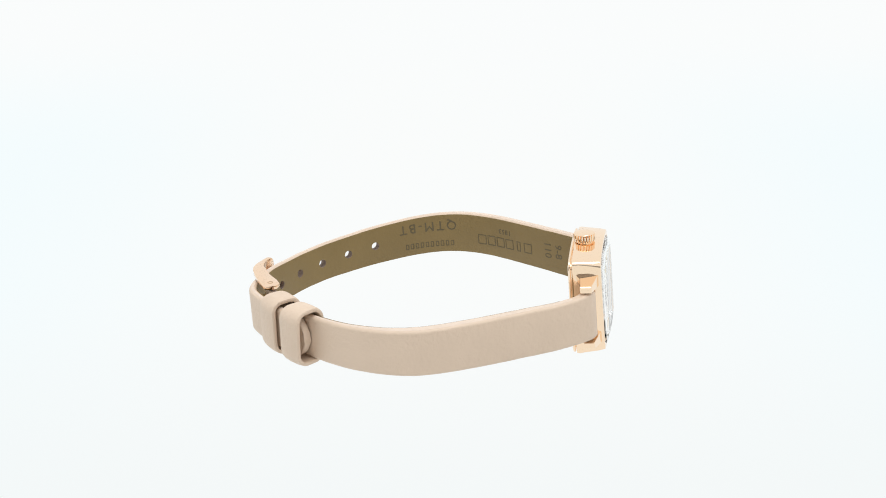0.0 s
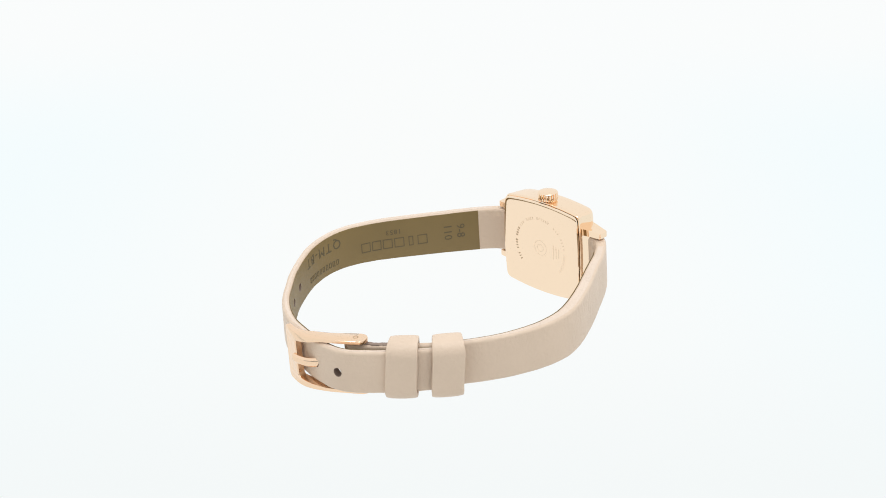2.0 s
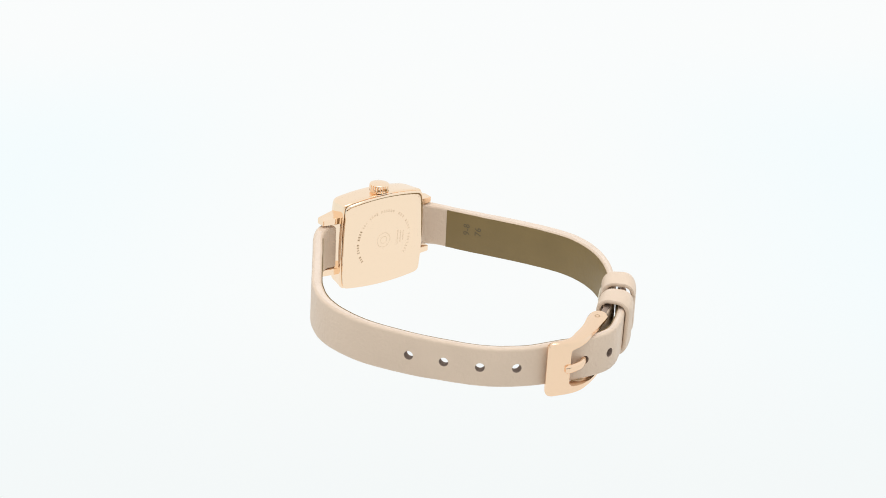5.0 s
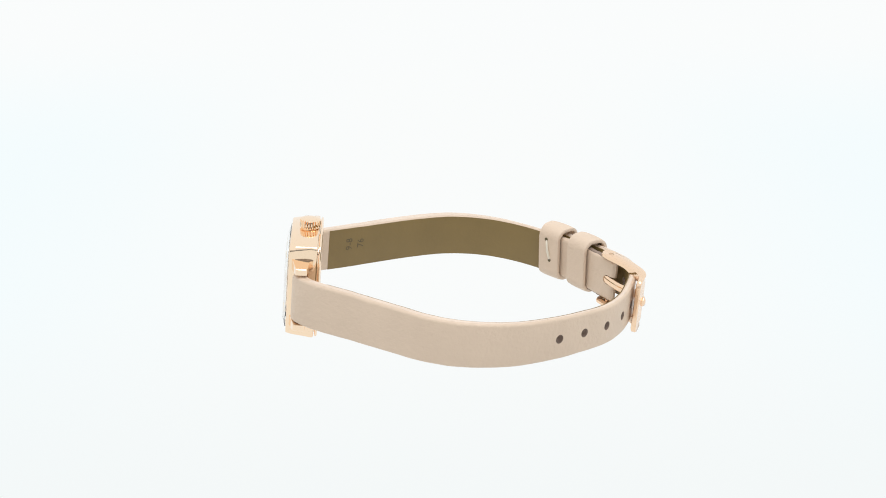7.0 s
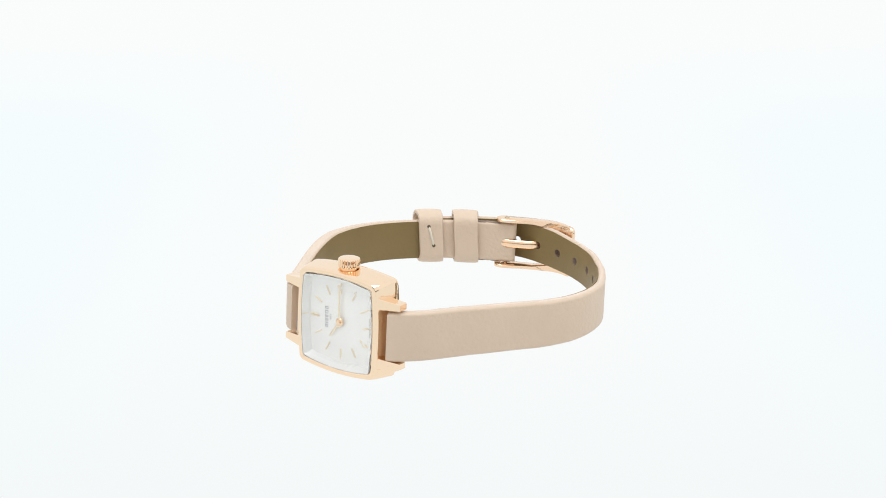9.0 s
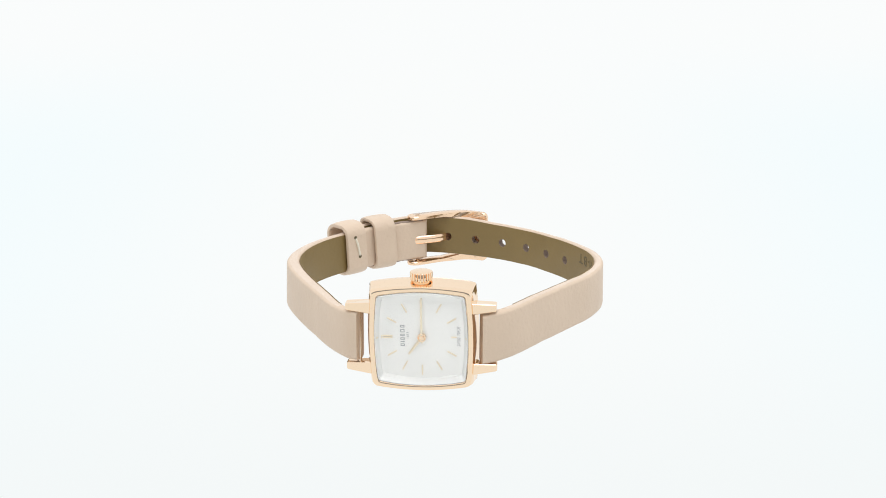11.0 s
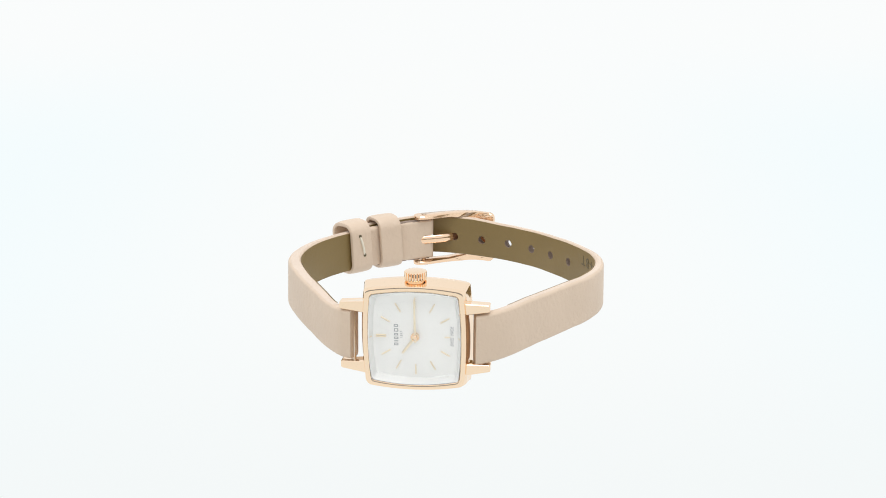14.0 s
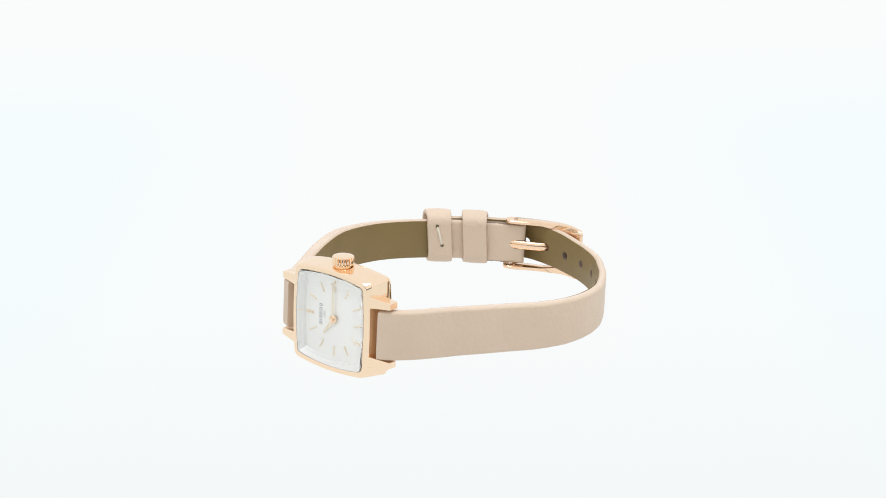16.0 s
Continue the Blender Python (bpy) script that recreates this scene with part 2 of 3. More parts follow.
def outline(inset=0.0, y=0.0, n=14, r=1.1, grow=(0.0, 0.0)):
    """The bowed square of the case, seen from the front."""
    mx, mz, cx, cz = 9.25 - inset + grow[0], 9.6 - inset + grow[1], 8.75 - inset + grow[0], 8.8 - inset + grow[1]
    r = max(0.25, r - inset * 0.5)
    pts = []

    def top(x):
        return mz - (mz - cz) * (x / cx) ** 2

    def side(z):
        return mx - (mx - cx) * (z / cz) ** 2

    quarter = [(x, top(x)) for x in np.linspace(0, cx - r, n // 2 + 1)]
    a, b, c = Vector(quarter[-1]), Vector((cx + 0.05, cz + 0.03)), Vector((side(cz - r), cz - r))
    quarter += [tuple((1 - t) ** 2 * a + 2 * t * (1 - t) * b + t * t * c) for t in (0.2, 0.4, 0.6, 0.8)]
    quarter += [(side(z), z) for z in np.linspace(cz - r, 0, n // 2 + 1)]
    pts += quarter[:-1]
    pts += [(x, -z) for x, z in quarter[::-1]][:-1]
    pts += [(-x, -z) for x, z in quarter][:-1]
    pts += [(-x, z) for x, z in quarter[::-1]][:-1]
    return [Vector((x, y, z)) for x, z in pts]


def build_case():
    g = (0.75, 0.3)
    body = part("case", loft([outline(1.2, 2.62, grow=g, r=1.2), outline(0.2, 2.68, grow=g, r=0.7), outline(0.05, 2.62, grow=g, r=0.65), outline(0.0, 2.5, grow=g, r=0.6), outline(0.0, 1.95, grow=g, r=0.5),
                              outline(0.0, 1.35, grow=(0.55, 0.26), r=0.5), outline(0.0, -1.45, grow=(0.32, 0.06), r=0.8), outline(1.06, -1.45), outline(1.06, -0.8)]),
                ROSE_GOLD, watch, "polished rose-gold case middle", CASE, 25)
    # bezel: a frame round the glass, flush with the case
    rings = [outline(0.0, -1.7, grow=(0.32, 0.06), r=0.8), outline(0.0, -2.74), outline(0.04, -2.84), outline(0.14, -2.89), outline(0.75, -2.92), outline(0.93, -2.8), outline(1.0, -1.7)]
    part("bezel", loft(rings, closed=True), ROSE_GOLD, watch, "polished rose-gold bezel", FRONT, 40)
    # back plate with a fine seam
    back = part("case_back", loft([outline(0.8, 2.6, grow=g, r=1.3), outline(0.8, 2.86, grow=g, r=1.3), outline(0.24, 2.88, grow=g, r=1.1), outline(0.12, 2.98, grow=g, r=1.1), outline(0.12, 3.18, grow=g, r=1.1),
                                   outline(0.2, 3.31, grow=g, r=1.2), outline(0.42, 3.4, grow=g, r=1.3), outline(0.7, 3.4, grow=g, r=1.4)]), SATIN_GOLD, watch, "polished rose-gold case back with fine engraving", CASE, 25)
    # engraved emblem and writing, shallow on the plate
    rnd = random.Random(4)
    for a0, a1, n, mat in ((-36, 27, 13, ETCH_DARK), (35, 110, 15, ETCH), (125, 215, 16, ETCH)):
        bm = bmesh.new()
        for k in range(n):
            if k in (3, 8):
                continue
            a = radians(a0 + (a1 - a0) * k / (n - 1))
            h, t = 0.2 + 0.16 * rnd.random(), 0.27
            c = Vector((6.35 * math.cos(a), 0, 6.35 * math.sin(a)))
            d, w = c.normalized(), Vector((-math.sin(a), 0, math.cos(a)))
            loft([[c + d * u * t + w * v * h / 2 + Vector((0, y, 0)) for u, v in ((-1, -1), (1, -1), (1, 1), (-1, 1))] for y in (3.38, 3.406)], bm=bm)
        part("engraved_writing", bm, mat, back, space=CASE)
    bm = bmesh.new()
    for k in range(3):
        box(bm, (-3.6 - 0.7 * k, 3.38, -1.6 + 0.3 * k), (-3.35 - 0.7 * k, 3.405, 1.5 - 0.2 * k))
    part("engraved_writing", bm, ETCH, back, space=CASE)
    for r in (0.7, 1.5):
        bm = loft([[Vector((q * math.cos(a), y, q * math.sin(a))) for a in np.linspace(0, 2 * math.pi, 41)[:-1]] for q, y in ((r, 3.38), (r, 3.405), (r + 0.14, 3.405), (r + 0.14, 3.38))], closed=True)
        part("engraved_emblem", bm, ETCH, back, space=CASE)
    return body


build_case()


def build_lugs():
    for sx in (-1, 1):
        for sz in (-1, 1):
            rings = []
            # from the case outwards, the tip cut at a slant
            for x, y0, y1, z0, z1, d0, d1 in ((8.2, -2.3, 1.4, 4.5, 6.75, 0.3, 0.4), (13.25, -1.2, 0.95, 4.9, 6.2, 0, 0), (13.45, -1.05, 0.8, 5.0, 6.08, 0, 0)):
                b = 0.1
                sec = ((y0 + b, z0), (y1 - b, z0 + d0), (y1, z0 + d0 + b), (y1, z1 - d1 - b), (y1 - b, z1 - d1), (y0 + b, z1), (y0, z1 - b), (y0, z0 + b))
                rings.append([Vector((sx * x - 0.15, y, sz * z - 0.15)) for y, z in sec])
            part("lug", loft(rings), ROSE_GOLD, watch, space=CASE, sharp=12)
        part("spring_bar", turned([(0.45, -4.9), (0.45, 4.9)], 16, "Z", (sx * 11.4, 0.0, 0)), STEEL, watch, space=CASE)


build_lugs()


def build_crown():
    n = 144
    rings = []
    for r, h in ((1.5, 9.2), (1.5, 9.6), (1.5, 9.7), (1.55, 9.9), (1.55, 10.02), (1.92, 10.03), (2.02, 10.12), (2.02, 11.34), (1.95, 11.5), (1.75, 11.6), (1.0, 11.68), (0.2, 11.7)):
        ring = []
        for i in range(n):
            a = 2 * math.pi * i / n
            q = r - (0.3 if (i % 6) in (0, 1) and 10.1 < h < 11.4 else 0)
            ring.append(Vector((q * math.cos(a), q * math.sin(a), h)))
        rings.append(ring)
    part("crown", loft(rings), ROSE_GOLD, watch, "fluted rose-gold winding crown", CASE @ Matrix.Translation((-0.1, 0.85, 0.0)), 25)


build_crown()


def build_dial():
    dial = part("dial", loft([outline(1.02, -1.2), outline(1.02, -1.45), outline(1.5, -1.5)]), DIAL, watch, "silver-white dial with gold batons", FRONT)
    # sloped flange between dial and glass
    rings = [outline(1.02, -1.4), outline(1.02, -2.8), outline(1.12, -2.8), outline(1.85, -1.55), outline(1.85, -1.4)]
    part("flange", loft(rings, closed=True), FLANGE, dial, "white inner flange", FRONT)
    for k in range(12):
        a = radians(180 - 30 * k)
        d = Vector((math.cos(a), 0, math.sin(a)))
        side = Vector((-d.z, 0, d.x))
        bm = bmesh.new()
        for off in ((-0.16, 0.16) if k == 0 else (0.0,)):
            r0, r1 = (5.25, 6.2 if k == 6 else 7.05)
            w = 0.11
            rings = []
            for r in (r0, r1):
                c = d * r + side * off
                rings.append([c + side * u + Vector((0, y, 0)) for u, y in ((-w, -1.5), (w, -1.5), (w, -1.68), (0, -1.74), (-w, -1.68))])
            loft(rings, bm=bm)
        part("hour_marker", bm, HAND_GOLD, dial, space=FRONT, sharp=20)
        # a short tick on the flange
        reach = min(7.72 / max(abs(d.x), 1e-6), 8.27 / max(abs(d.z), 1e-6))
        rings = []
        for r in (reach * 0.985, reach * 1.035):
            c = d * r
            rings.append([c + side * u + Vector((0, y - (r - reach) * 1.7, 0)) for u, y in ((-0.09, -2.0), (0.09, -2.0), (0.09, -2.22), (-0.09, -2.22))])
        part("minute_tick", loft(rings), INK if d.z < -0.5 else HAND_GOLD, dial, space=FRONT)
    # logo and year as plain shapes, the origin line as letters
    turn = Matrix(((0, -1, 0, 0), (0, 0, -1, 0), (1, 0, 0, 0), (0, 0, 0, 1)))
    bm = hollow_bars([(-1.78, 0.46), (-1.2, 0.16), (-0.62, 0.42), (0.05, 0.42), (0.85, 0.6), (1.68, 0.46)], 0.74, 0.13)
    part("logo", bm, INK, dial, space=FRONT @ Matrix.Translation((-3.45, -1.52, 0.25)) @ turn)
    bm = text_mesh("1853", 0.62, 1.1)
    part("lettering", bm, INK, dial, space=FRONT @ Matrix.Translation((-2.5, -1.52, 0.25)) @ turn)
    bm = text_mesh("SWISS  MADE", 0.62)
    part("lettering", bm, INK, dial, space=FRONT @ Matrix.Translation((6.5, -1.53, 0.2)) @ turn)


build_dial()


def build_pointers():
    def pointer(name, angle, length, tail, w, y):
        d = Vector((math.cos(angle), 0, math.sin(angle)))
        side = Vector((-d.z, 0, d.x))
        rings = []
        for r, h in ((-tail, w * 0.8), (0, w), (length * 0.98, w * 0.62), (length, w * 0.4)):
            rings.append([d * r + side * u + Vector((0, y + v, 0)) for u, v in ((-h, 0), (h, 0), (h, -0.08), (0, -0.16), (-h, -0.08))])
        part(name, loft(rings), HAND_GOLD, watch, "slim gold pointer", FRONT, 20)

    pointer("hour_pointer", radians(180 + 53), 3.9, 0.9, 0.29, -1.85)
    pointer("minute_pointer", radians(90.5), 6.9, 1.0, 0.22, -2.05)
    part("centre_cap", turned([(0.78, -1.75), (0.8, -2.1), (0.72, -2.2), (0.6, -2.2), (0.54, -2.12), (0.42, -2.12), (0.4, -2.42), (0.3, -2.48), (0.1, -2.5)], 32, "Y"), ROSE_GOLD, watch, "gold centre cap", FRONT, 20)


build_pointers()
crystal = part("crystal", loft([outline(2.4, -2.84), outline(1.02, -2.84), outline(0.98, -2.88), outline(0.98, -3.1), outline(1.04, -3.16), outline(2.4, -3.65)]),
               GLASS, watch, "clear sapphire glass block with bevelled rim", FRONT, 8)
crystal.data.materials.append(PANE)
for face in crystal.data.polygons:
    face.material_index = 1 if len(face.vertices) > 4 else 0
crystal.visible_shadow = False

# ---- the strap ----
Z0 = -0.35
LONG = Line([(9.0, -28.8), (11.2, -27.9), (14.4, -24.6), (18.7, -18.0), (23.4, -10.7), (27.3, -4.0), (28.95, 3.2), (27.35, 11.05), (22.5, 19.15), (18.25, 24.25), (13.9, 28.7), (8.5, 32.2),
             (2.2, 34.6), (-4.0, 36.0), (-9.9, 35.9), (-14.6, 32.9), (-18.6, 29.2), (-22.2, 25.2), (-25.0, 21.6)], 1, -0.02)
SHORT = Line([(-12.8, -29.2), (-14.8, -28.3), (-17.9, -24.4), (-21.7, -18.2), (-26.5, -10.0), (-30.0, -2.0), (-30.65, 5.0), (-28.6, 12.6), (-23.6, 20.6), (-16.9, 27.4), (-10.4, 32.0), (-8.2, 33.4)], -1, -0.02)


def thick_at(s, full=2.0):
    """Padded near the case, thinner towards the buckle."""
    return 2.0 + 0.85 * max(0, 1 - s / 5) ** 1.5 + (full - 2.0) * min(1, max(0, s - 3) / 16) - (full - 1.5) * min(1, max(0, (s - 30) / 22))


def middle_at(s):
    return 0.87 - thick_at(s) / 2


def inner_at(s):
    return 0.87 - thick_at(s) - 0.02


def thick_short(s):
    return thick_at(s, 2.45) + swell(s)


def swell(s):
    """The short strap bulges where it bends round the wrist."""
    return 0.28 * math.exp(-((s - 36) / 8) ** 2)


def middle_short(s):
    return 0.87 + swell(s) - thick_short(s) / 2


def inner_short(s):
    return 0.87 + swell(s) - thick_short(s) - 0.02


def mid_long(s):
    return Z0 + 0.22 * min(1, s / 3) * max(0, min(1, (26 - s) / 12)) + 0.05 * min(1, max(0, (s - 36) / 8)) * max(0, min(1, (70 - s) / 12)) + 1.15 * min(1, s / 26) + 0.22 * min(1, max(0, (s - 28) / 10)) - 0.87 * min(1, max(0, (s - 42) / 30)) + 0.2 * min(1, max(0, (s - 78) / 6))


def mid_short(s):
    return Z0 - 0.25 * min(1, s / 8) + 0.7 * min(1, max(0, (s - 10) / 35))


def width_long(s):
    return 9.1 + 0.18 * min(1, s / 3) * max(0, min(1, (70 - s) / 15)) - 0.55 * min(1, s / 30) - 0.8 * min(1, max(0, (s - 30) / 35)) + 0.4 * min(1, max(0, (s - 78) / 6))


def width_short(s):
    return 9.1 - 0.35 * min(1, s / 8) - 0.4 * min(1, s / 60) + 0.1 * min(1, max(0, (s - 6) / 6)) * max(0, min(1, (46 - s) / 12))


def pale_edges(line, s0, s1, middle, thick, width, mid, strap):
    """The cut edges of the strap, paler than its faces and a little rough."""
    for side in (-1, 1):
        bm = ribbon(line, s0, s1, middle, lambda s: max(0.4, thick(s) - 0.95), lambda s: 0.14, lambda s: mid(s) + side * (width(s) / 2 - 0.045), 0.06)
        part("pale_edge_strip", bm, EDGE, strap, "pale rough strap edge")


def build_long_strap():
    strap = part("long_strap", ribbon(LONG, 0.2, LONG.length, middle_at, thick_at, width_long, mid_long, 0.6, taper=3.5), LEATHER, watch, "smooth beige leather strap with round holes")
    lining = part("lining", ribbon(LONG, 8.2, LONG.length - 2.5, inner_at, 0.1, lambda s: width_long(s) - 0.35, mid_long, 0.04), LINING, strap, "olive-brown leather lining")
    pale_edges(LONG, 5.0, LONG.length - 4.5, middle_at, thick_at, width_long, mid_long, strap)
    holes = [LONG.near(*p) for p in ((22.6, 19.4), (18.0, 24.0), (13.4, 28.8), (8.2, 31.9), (2.1, 34.4), (-3.7, 36.0), (-9.5, 35.95))]
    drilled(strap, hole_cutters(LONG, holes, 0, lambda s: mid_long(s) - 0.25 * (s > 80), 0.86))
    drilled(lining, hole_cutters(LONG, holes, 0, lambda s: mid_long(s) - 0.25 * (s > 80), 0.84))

    def face(s):
        return inner_at(s) - 0.05

    s110, s0, s1 = LONG.near(18.4, -18.0), LONG.near(20.7, -13.8), LONG.near(27.0, -2.6)
    # Pressed letters, drawn in a dark colour that stands for their shade.
    part("lettering", wrap_on(text_mesh("110", 2.4), LONG, s110 + 0.5, face, 0.75, (0, -1), (-1, 0)), RECESS_SHADE, strap)
    part("lettering", wrap_on(text_mesh("9-8", 2.4), LONG, s110 - 2.2, face, 0.75, (0, -1), (-1, 0)), RECESS_SHADE, strap)
    n, span = 6, (s1 - s0) * 1.08
    part("stamped_logo", wrap_on(hollow_bars([((k - 2.5) * span / 6, span / 6 * (0.4 if k == 1 else 0.84)) for k in range(n)], 2.1, 0.16), LONG, (s0 + s1) / 2 + 0.35, face, 0.0, (1, 0), (0, -1)), RECESS_SHADE, strap)
    part("lettering", wrap_on(text_mesh("1853", 1.5, 1.15), LONG, (s0 + s1) / 2 + 0.2, face, 2.5, (1, 0), (0, -1)), RECESS_SHADE, strap)
    part("lettering", wrap_on(text_mesh("QTM-BT", 2.9, 1.28), LONG, s1 + 12.0, face, 2.85, (1, 0), (0, -1)), RECESS_SHADE, strap)
    part("stamped_marks", wrap_on(hollow_bars([(-4.95 + 1.1 * k, 0.7) for k in range(10)], 1.15, 0.15), LONG, s1 + 11.9, face, -1.15, (1, 0), (0, -1)), RECESS_SHADE, strap)
    return strap


def build_short_strap():
    end = SHORT.length

    def folded(s):
        """The strap's end is turned over the pivot bar and so ends round."""
        u = max(0.0, 1 - (end - s) / 0.95)
        return thick_short(s) * math.sqrt(max(0.08, 1 - u * u))

    strap = part("short_strap", ribbon(SHORT, 0, end, middle_short, folded, width_short, mid_short, 0.6, 0.4), LEATHER, watch, "smooth beige leather strap that carries the buckle")
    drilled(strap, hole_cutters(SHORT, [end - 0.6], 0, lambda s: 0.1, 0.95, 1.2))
    part("lining", ribbon(SHORT, 7.0, end - 19.5, inner_short, 0.1, lambda s: width_short(s) - 0.35, mid_short, 0.04), LINING, strap, "olive-brown leather lining")
    pale_edges(SHORT, 5.0, end - 20.0, middle_short, thick_short, width_short, mid_short, strap)
    for sz in (-1, 1):
        rings = []
        for k in range(24):
            q = end - 13.0 + 12.0 * k / 23
            wob = 0.05 * math.sin(7.3 * k) + 0.04 * math.sin(3.1 * k)
            z, m = mid_short(q) + sz * width_short(q) / 2, middle_short(q) + wob
            rings.append([SHORT.place(q, m + a, z + sz * b) for a, b in ((-0.5, -0.2), (0.5, -0.2), (0.44, 0.06 + wob * 0.6), (-0.44, 0.06 - wob * 0.6))])
        part("raw_edge", loft(rings), RAW_EDGE_HOLE_SHADE, strap, "dark raw edge between leather layers")
    s = SHORT.near(-20.6, -17.5)

    def face(q):
        return inner_short(q) - 0.05

    part("lettering", wrap_on(text_mesh("76", 2.0), SHORT, s, face, 0.2, (0, 1), (-1, 0)), RECESS_SHADE, strap)
    part("lettering", wrap_on(text_mesh("9-8", 2.0), SHORT, s - 2.6, face, 0.2, (0, 1), (-1, 0)), RECESS_SHADE, strap)


def build_keeper(s, length, lean, half_z, deep):
    """A leather loop round both layers of the strap."""
    n = 7

    def ring(k, grow):
        q = s - length / 2 + length * k / (n - 1)
        lift = 0.1 * math.sin(math.pi * k / (n - 1))
        t = (deep[1] - deep[0]) / 2 + grow + lift
        sec = rounded_section(t, half_z + grow + lift * 0.6, 1.5 + 1.1 * grow, 8)
        m = (deep[0] + deep[1]) / 2
        return [SHORT.place(q + lean * b * 0.02 + 0.12 * math.sin(b * 0.9 + s) * max(0, abs(k - 3) - 2), m + a, mid_short(q) + 0.36 + b) for a, b in sec]

    edge = ((0.06, 0.16), (0.0, 0.42), (0.05, 0.62), (0.16, 0.78))
    rings = [ring(a, g) for a, g in edge] + [ring(k, 0.86) for k in range(1, n - 1)] + [ring(n - 1 - a, g) for a, g in edge[::-1]] + [ring(k, 0.0) for k in (n - 1.3, n - 2, 3, 1, 0.3)]
    return part("keeper", loft(rings, closed=True), LEATHER, watch, "beige leather strap keeper loop")


def tube(points, r, flat=1.0, n=10):
    """A round or flattened bar along points in space."""
    pts = [Vector(p) for p in points]
    rings = []
    for i, p in enumerate(pts):
        w = (pts[min(i + 1, len(pts) - 1)] - pts[max(i - 1, 0)]).normalized()
        side = w.cross(Vector((0, 0, 1)))
        side = side.normalized() if side.length > 0.01 else Vector((1, 0, 0))
        up = side.cross(w).normalized()
        q = r * (0.55 if i in (0, len(pts) - 1) else 1.0)
        rings.append([p + side * q * flat * math.cos(a) + up * q * math.sin(a) for a in np.linspace(0, 2 * math.pi, n + 1)[:-1]])
    return loft(rings)


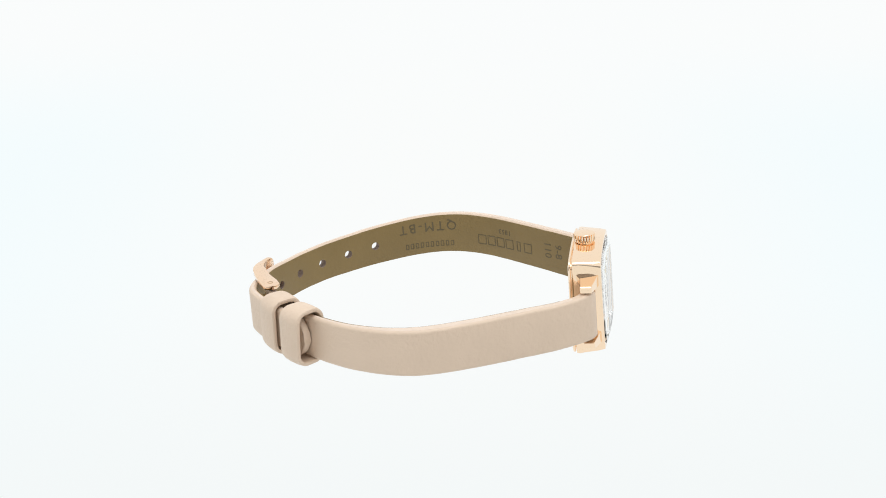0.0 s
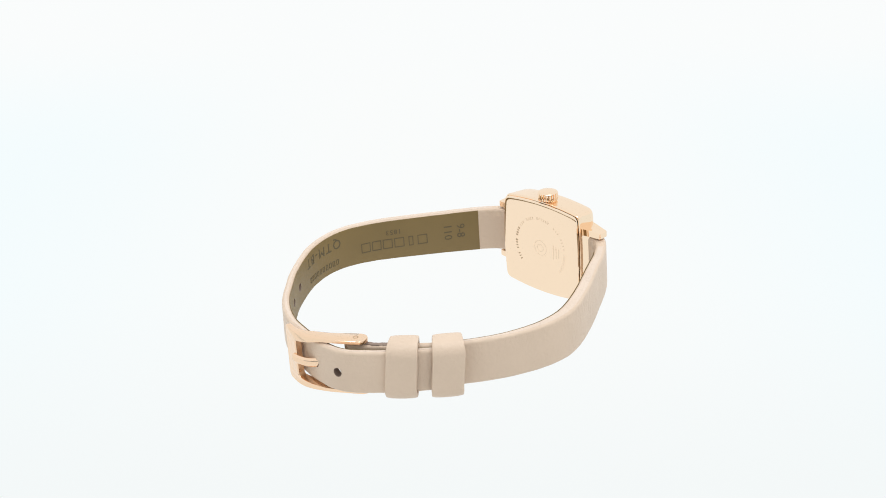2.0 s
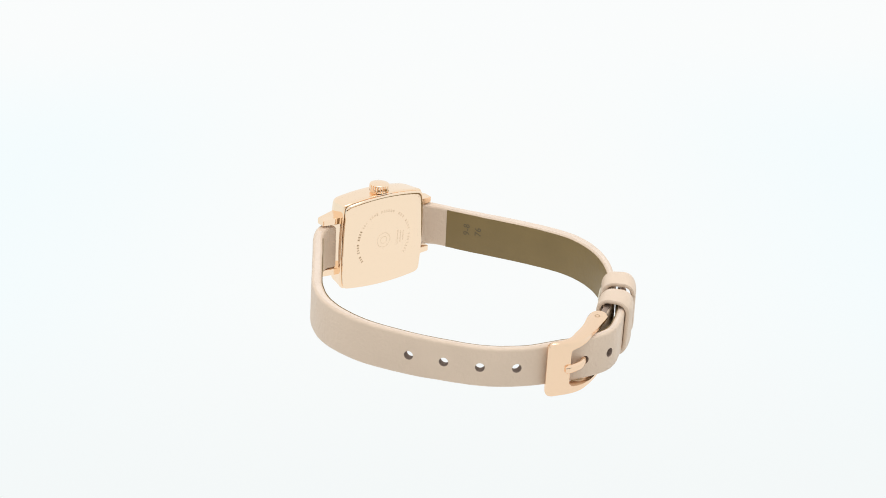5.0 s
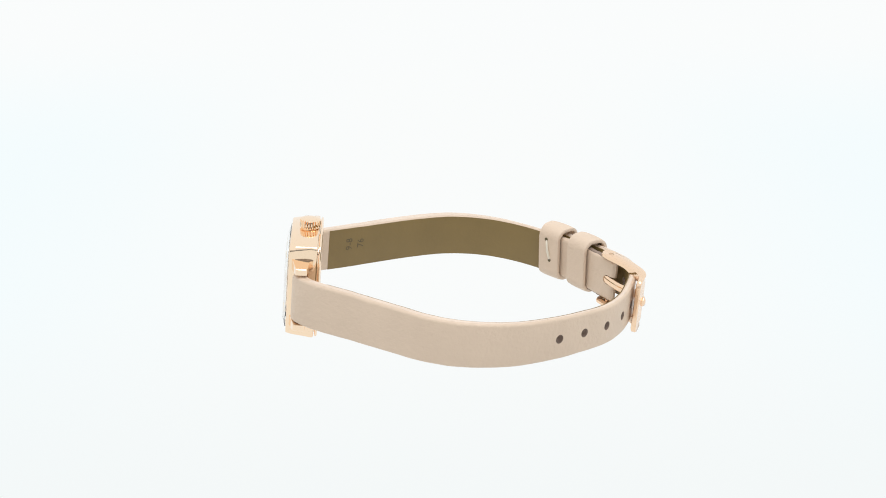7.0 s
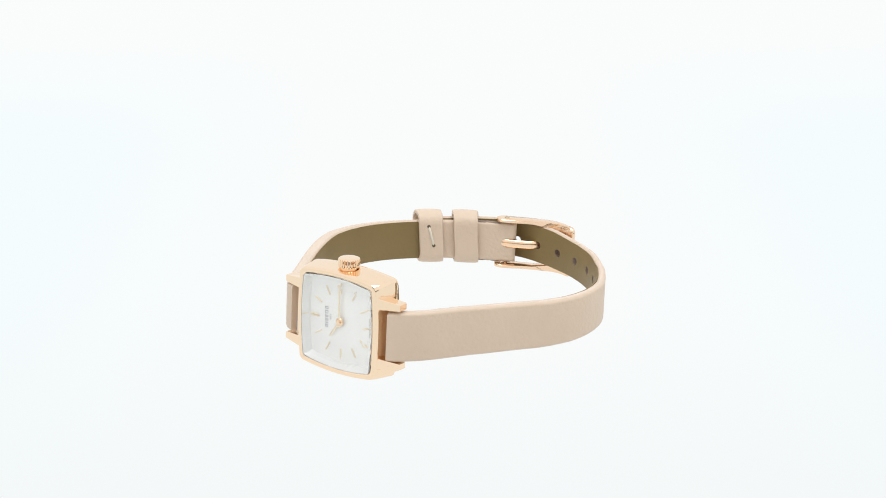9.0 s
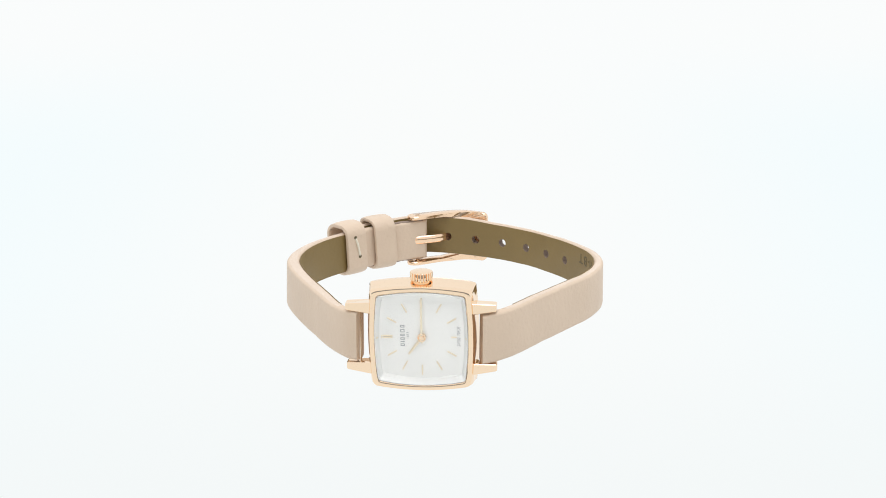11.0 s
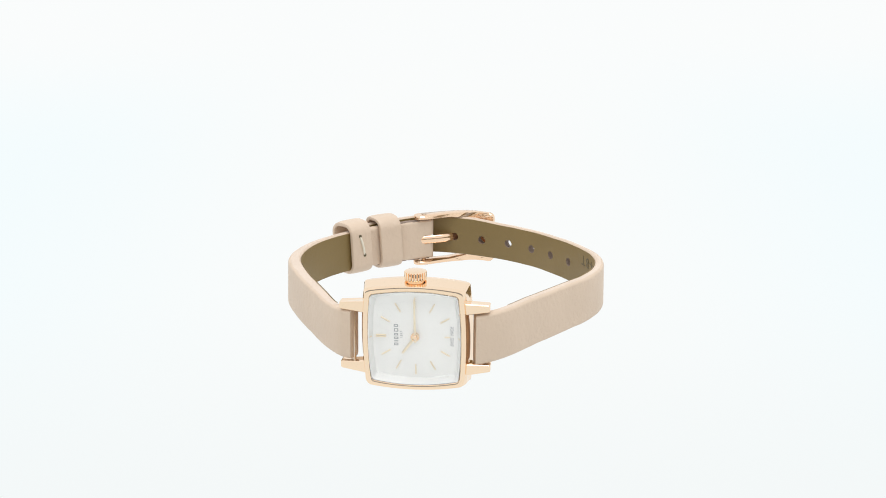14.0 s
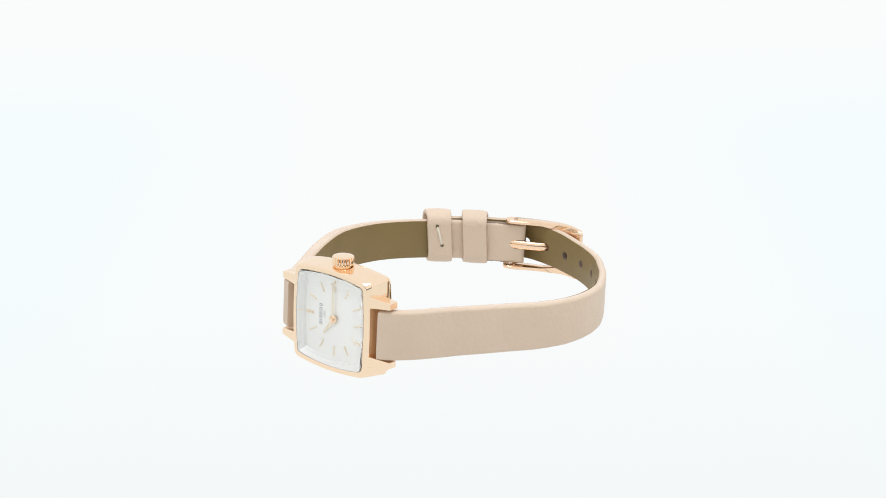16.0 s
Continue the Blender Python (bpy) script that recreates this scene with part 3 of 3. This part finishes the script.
def build_buckle():
    zb = 0.1
    arm = Line([(5.35, 35.6), (3.3, 36.5), (1.4, 37.05), (-0.4, 37.2), (-2.2, 36.75), (-6.0, 34.95), (-9.0, 33.0), (-11.9, 31.2)], 1)
    end = arm.length
    # one bent frame: outer and inner edge as (way, height) from tip to tip
    turn = [radians(90 + 15 * k) for k in range(1, 6)]
    outer = [(q, 5.32) for q in end - (end - 2.1) * np.linspace(0, 1, 40) ** 1.7] + [(2.1 + 1.1 * math.cos(a), 4.22 + 1.1 * math.sin(a)) for a in turn] + [(1.0, z) for z in np.linspace(4.22, 0, 6)]
    inner = [(q, 3.7 + 0.85 * min(1, (q - 6.15) / 5)) for q in end - (end - 6.15) * np.linspace(0, 1, 40) ** 1.7] + [(6.15 + 0.75 * math.cos(a), 2.95 + 0.75 * math.sin(a)) for a in turn] + [(5.4, z) for z in np.linspace(2.95, 0, 6)]
    outer += [(q, -z) for q, z in outer[-2::-1]]
    inner += [(q, -z) for q, z in inner[-2::-1]]

    def half(q):
        h = 0.5 + 0.75 * min(1, max(0, (q - 3.5) / 5)) + 0.4 * min(1, max(0, (q - 9) / 7)) ** 1.5
        left = end - q
        return h * math.sqrt(max(0.01, 1 - (1 - left / 1.65) ** 2)) if left < 1.65 else h

    rings = []
    for (qo, zo), (qi, zi) in zip(outer, inner):
        o, i = Vector((qo, zo)), Vector((qi, zi))
        e = (i - o).normalized()
        b = 0.2
        ring = []
        for p, sign, cut in ((o + e * b, 1, 0), (i - e * b, 1, 0), (i, 1, b), (i, -1, b), (i - e * b, -1, 0), (o + e * b, -1, 0), (o, -1, b), (o, 1, b)):
            h = half(p.x)
            ring.append(arm.place(p.x, sign * (h - min(cut, h * 0.6)), zb + p.y))
        rings.append(ring)
    buckle = part("buckle", loft(rings), BUCKLE_GOLD, watch, "brushed rose-gold pin buckle", sharp=40)
    buckle.data.materials.append(PLATE_GOLD)
    for face in buckle.data.polygons:
        face.material_index = 1 if face.center.x > 0.0004 else 0
    for sz in (-1, 1):
        zt = zb + sz * 5.32
        rings = [[Vector((-10.0 + r * math.cos(a), 32.3 + r * math.sin(a), z)) for a in np.linspace(0, 2 * math.pi, 25)[:-1]] for r, z in ((0.36, zt - sz * 0.05), (0.36, zt + sz * 0.03), (0.52, zt + sz * 0.03), (0.52, zt - sz * 0.05))]
        part("pin_head", loft(rings, closed=True), ETCH_DARK, buckle)
    part("pivot_bar", turned([(0.42, zb - 4.7), (0.42, zb + 4.7)], 16, "Z", (-10.0, 32.55, 0)), BUCKLE_GOLD, buckle)
    path, _ = smooth_line([(-10.8, 31.55), (-8.9, 32.3), (-6.5, 33.6), (-4.9, 34.9), (-3.6, 36.7), (-2.0, 37.7), (0.3, 37.95), (1.5, 37.75)], 0.5)
    part("prong", tube([(p.x, p.y, zb - 0.05) for p in path], 0.88, 0.6, 14), BUCKLE_GOLD, buckle, "rose-gold buckle prong")


build_long_strap()
build_short_strap()
K2 = SHORT.length - 18.4
fixed_keeper = build_keeper(K2 + 0.3, 5.3, -4, 4.62, (-0.98, 3.75))
build_keeper(K2 + 7.8, 5.25, -4, 4.62, (-0.98, 3.7))
part("stitch", tube([SHORT.place(K2 + 0.75 - 0.15 * k, -1.86 - 0.3 * math.sin(math.pi * k / 8), mid_short(K2) - 0.8 + 0.5 * k) for k in range(9)], 0.24), THREAD, fixed_keeper, "cream stitch")
# Solid dark discs on the leather stand in for the shade in the needle holes.
for dz, ds in ((-0.9, 0.78), (3.3, -0.5)):
    p, w, out = SHORT.at(K2 + ds)
    rings = [[SHORT.place(K2 + ds, d + 0.13, mid_short(K2) + dz) + (Vector((w.x, w.y, 0)) * math.cos(a) + Vector((0, 0, 1)) * math.sin(a)) * 0.36 for a in np.linspace(0, 2 * math.pi, 17)[:-1]] for d in (-1.9, -2.12)]
    part("stitch_hole_shade", loft(rings), RECESS_SHADE, fixed_keeper)
build_buckle()


def motions():
    turns = [(0.0, -280.0), (0.5, -266.6), (1.0, -253.0), (1.5, -239.4), (2.0, -225.6), (2.5, -212.1), (3.0, -198.4), (3.5, -185.0), (4.0, -171.2), (4.5, -157.8), (5.0, -144.3),
             (5.5, -130.8), (6.0, -117.1), (6.5, -103.4), (7.0, -89.2), (7.5, -75.5), (8.0, -62.4), (8.5, -50.2), (9.0, -38.5), (9.5, -28.0), (10.0, -18.95), (10.5, -11.7),
             (11.0, -6.3), (11.5, -2.5), (12.0, 0.0), (12.5, 0.0), (13.0, 0.0), (13.5, -3.4), (14.0, -8.6), (14.5, -14.5), (15.0, -22.6), (15.5, -31.4), (16.0, -41.9)]
    walk(watch, [(t, pose(0, 0, 0, 0, 0, a)) for t, a in turns])


motions()
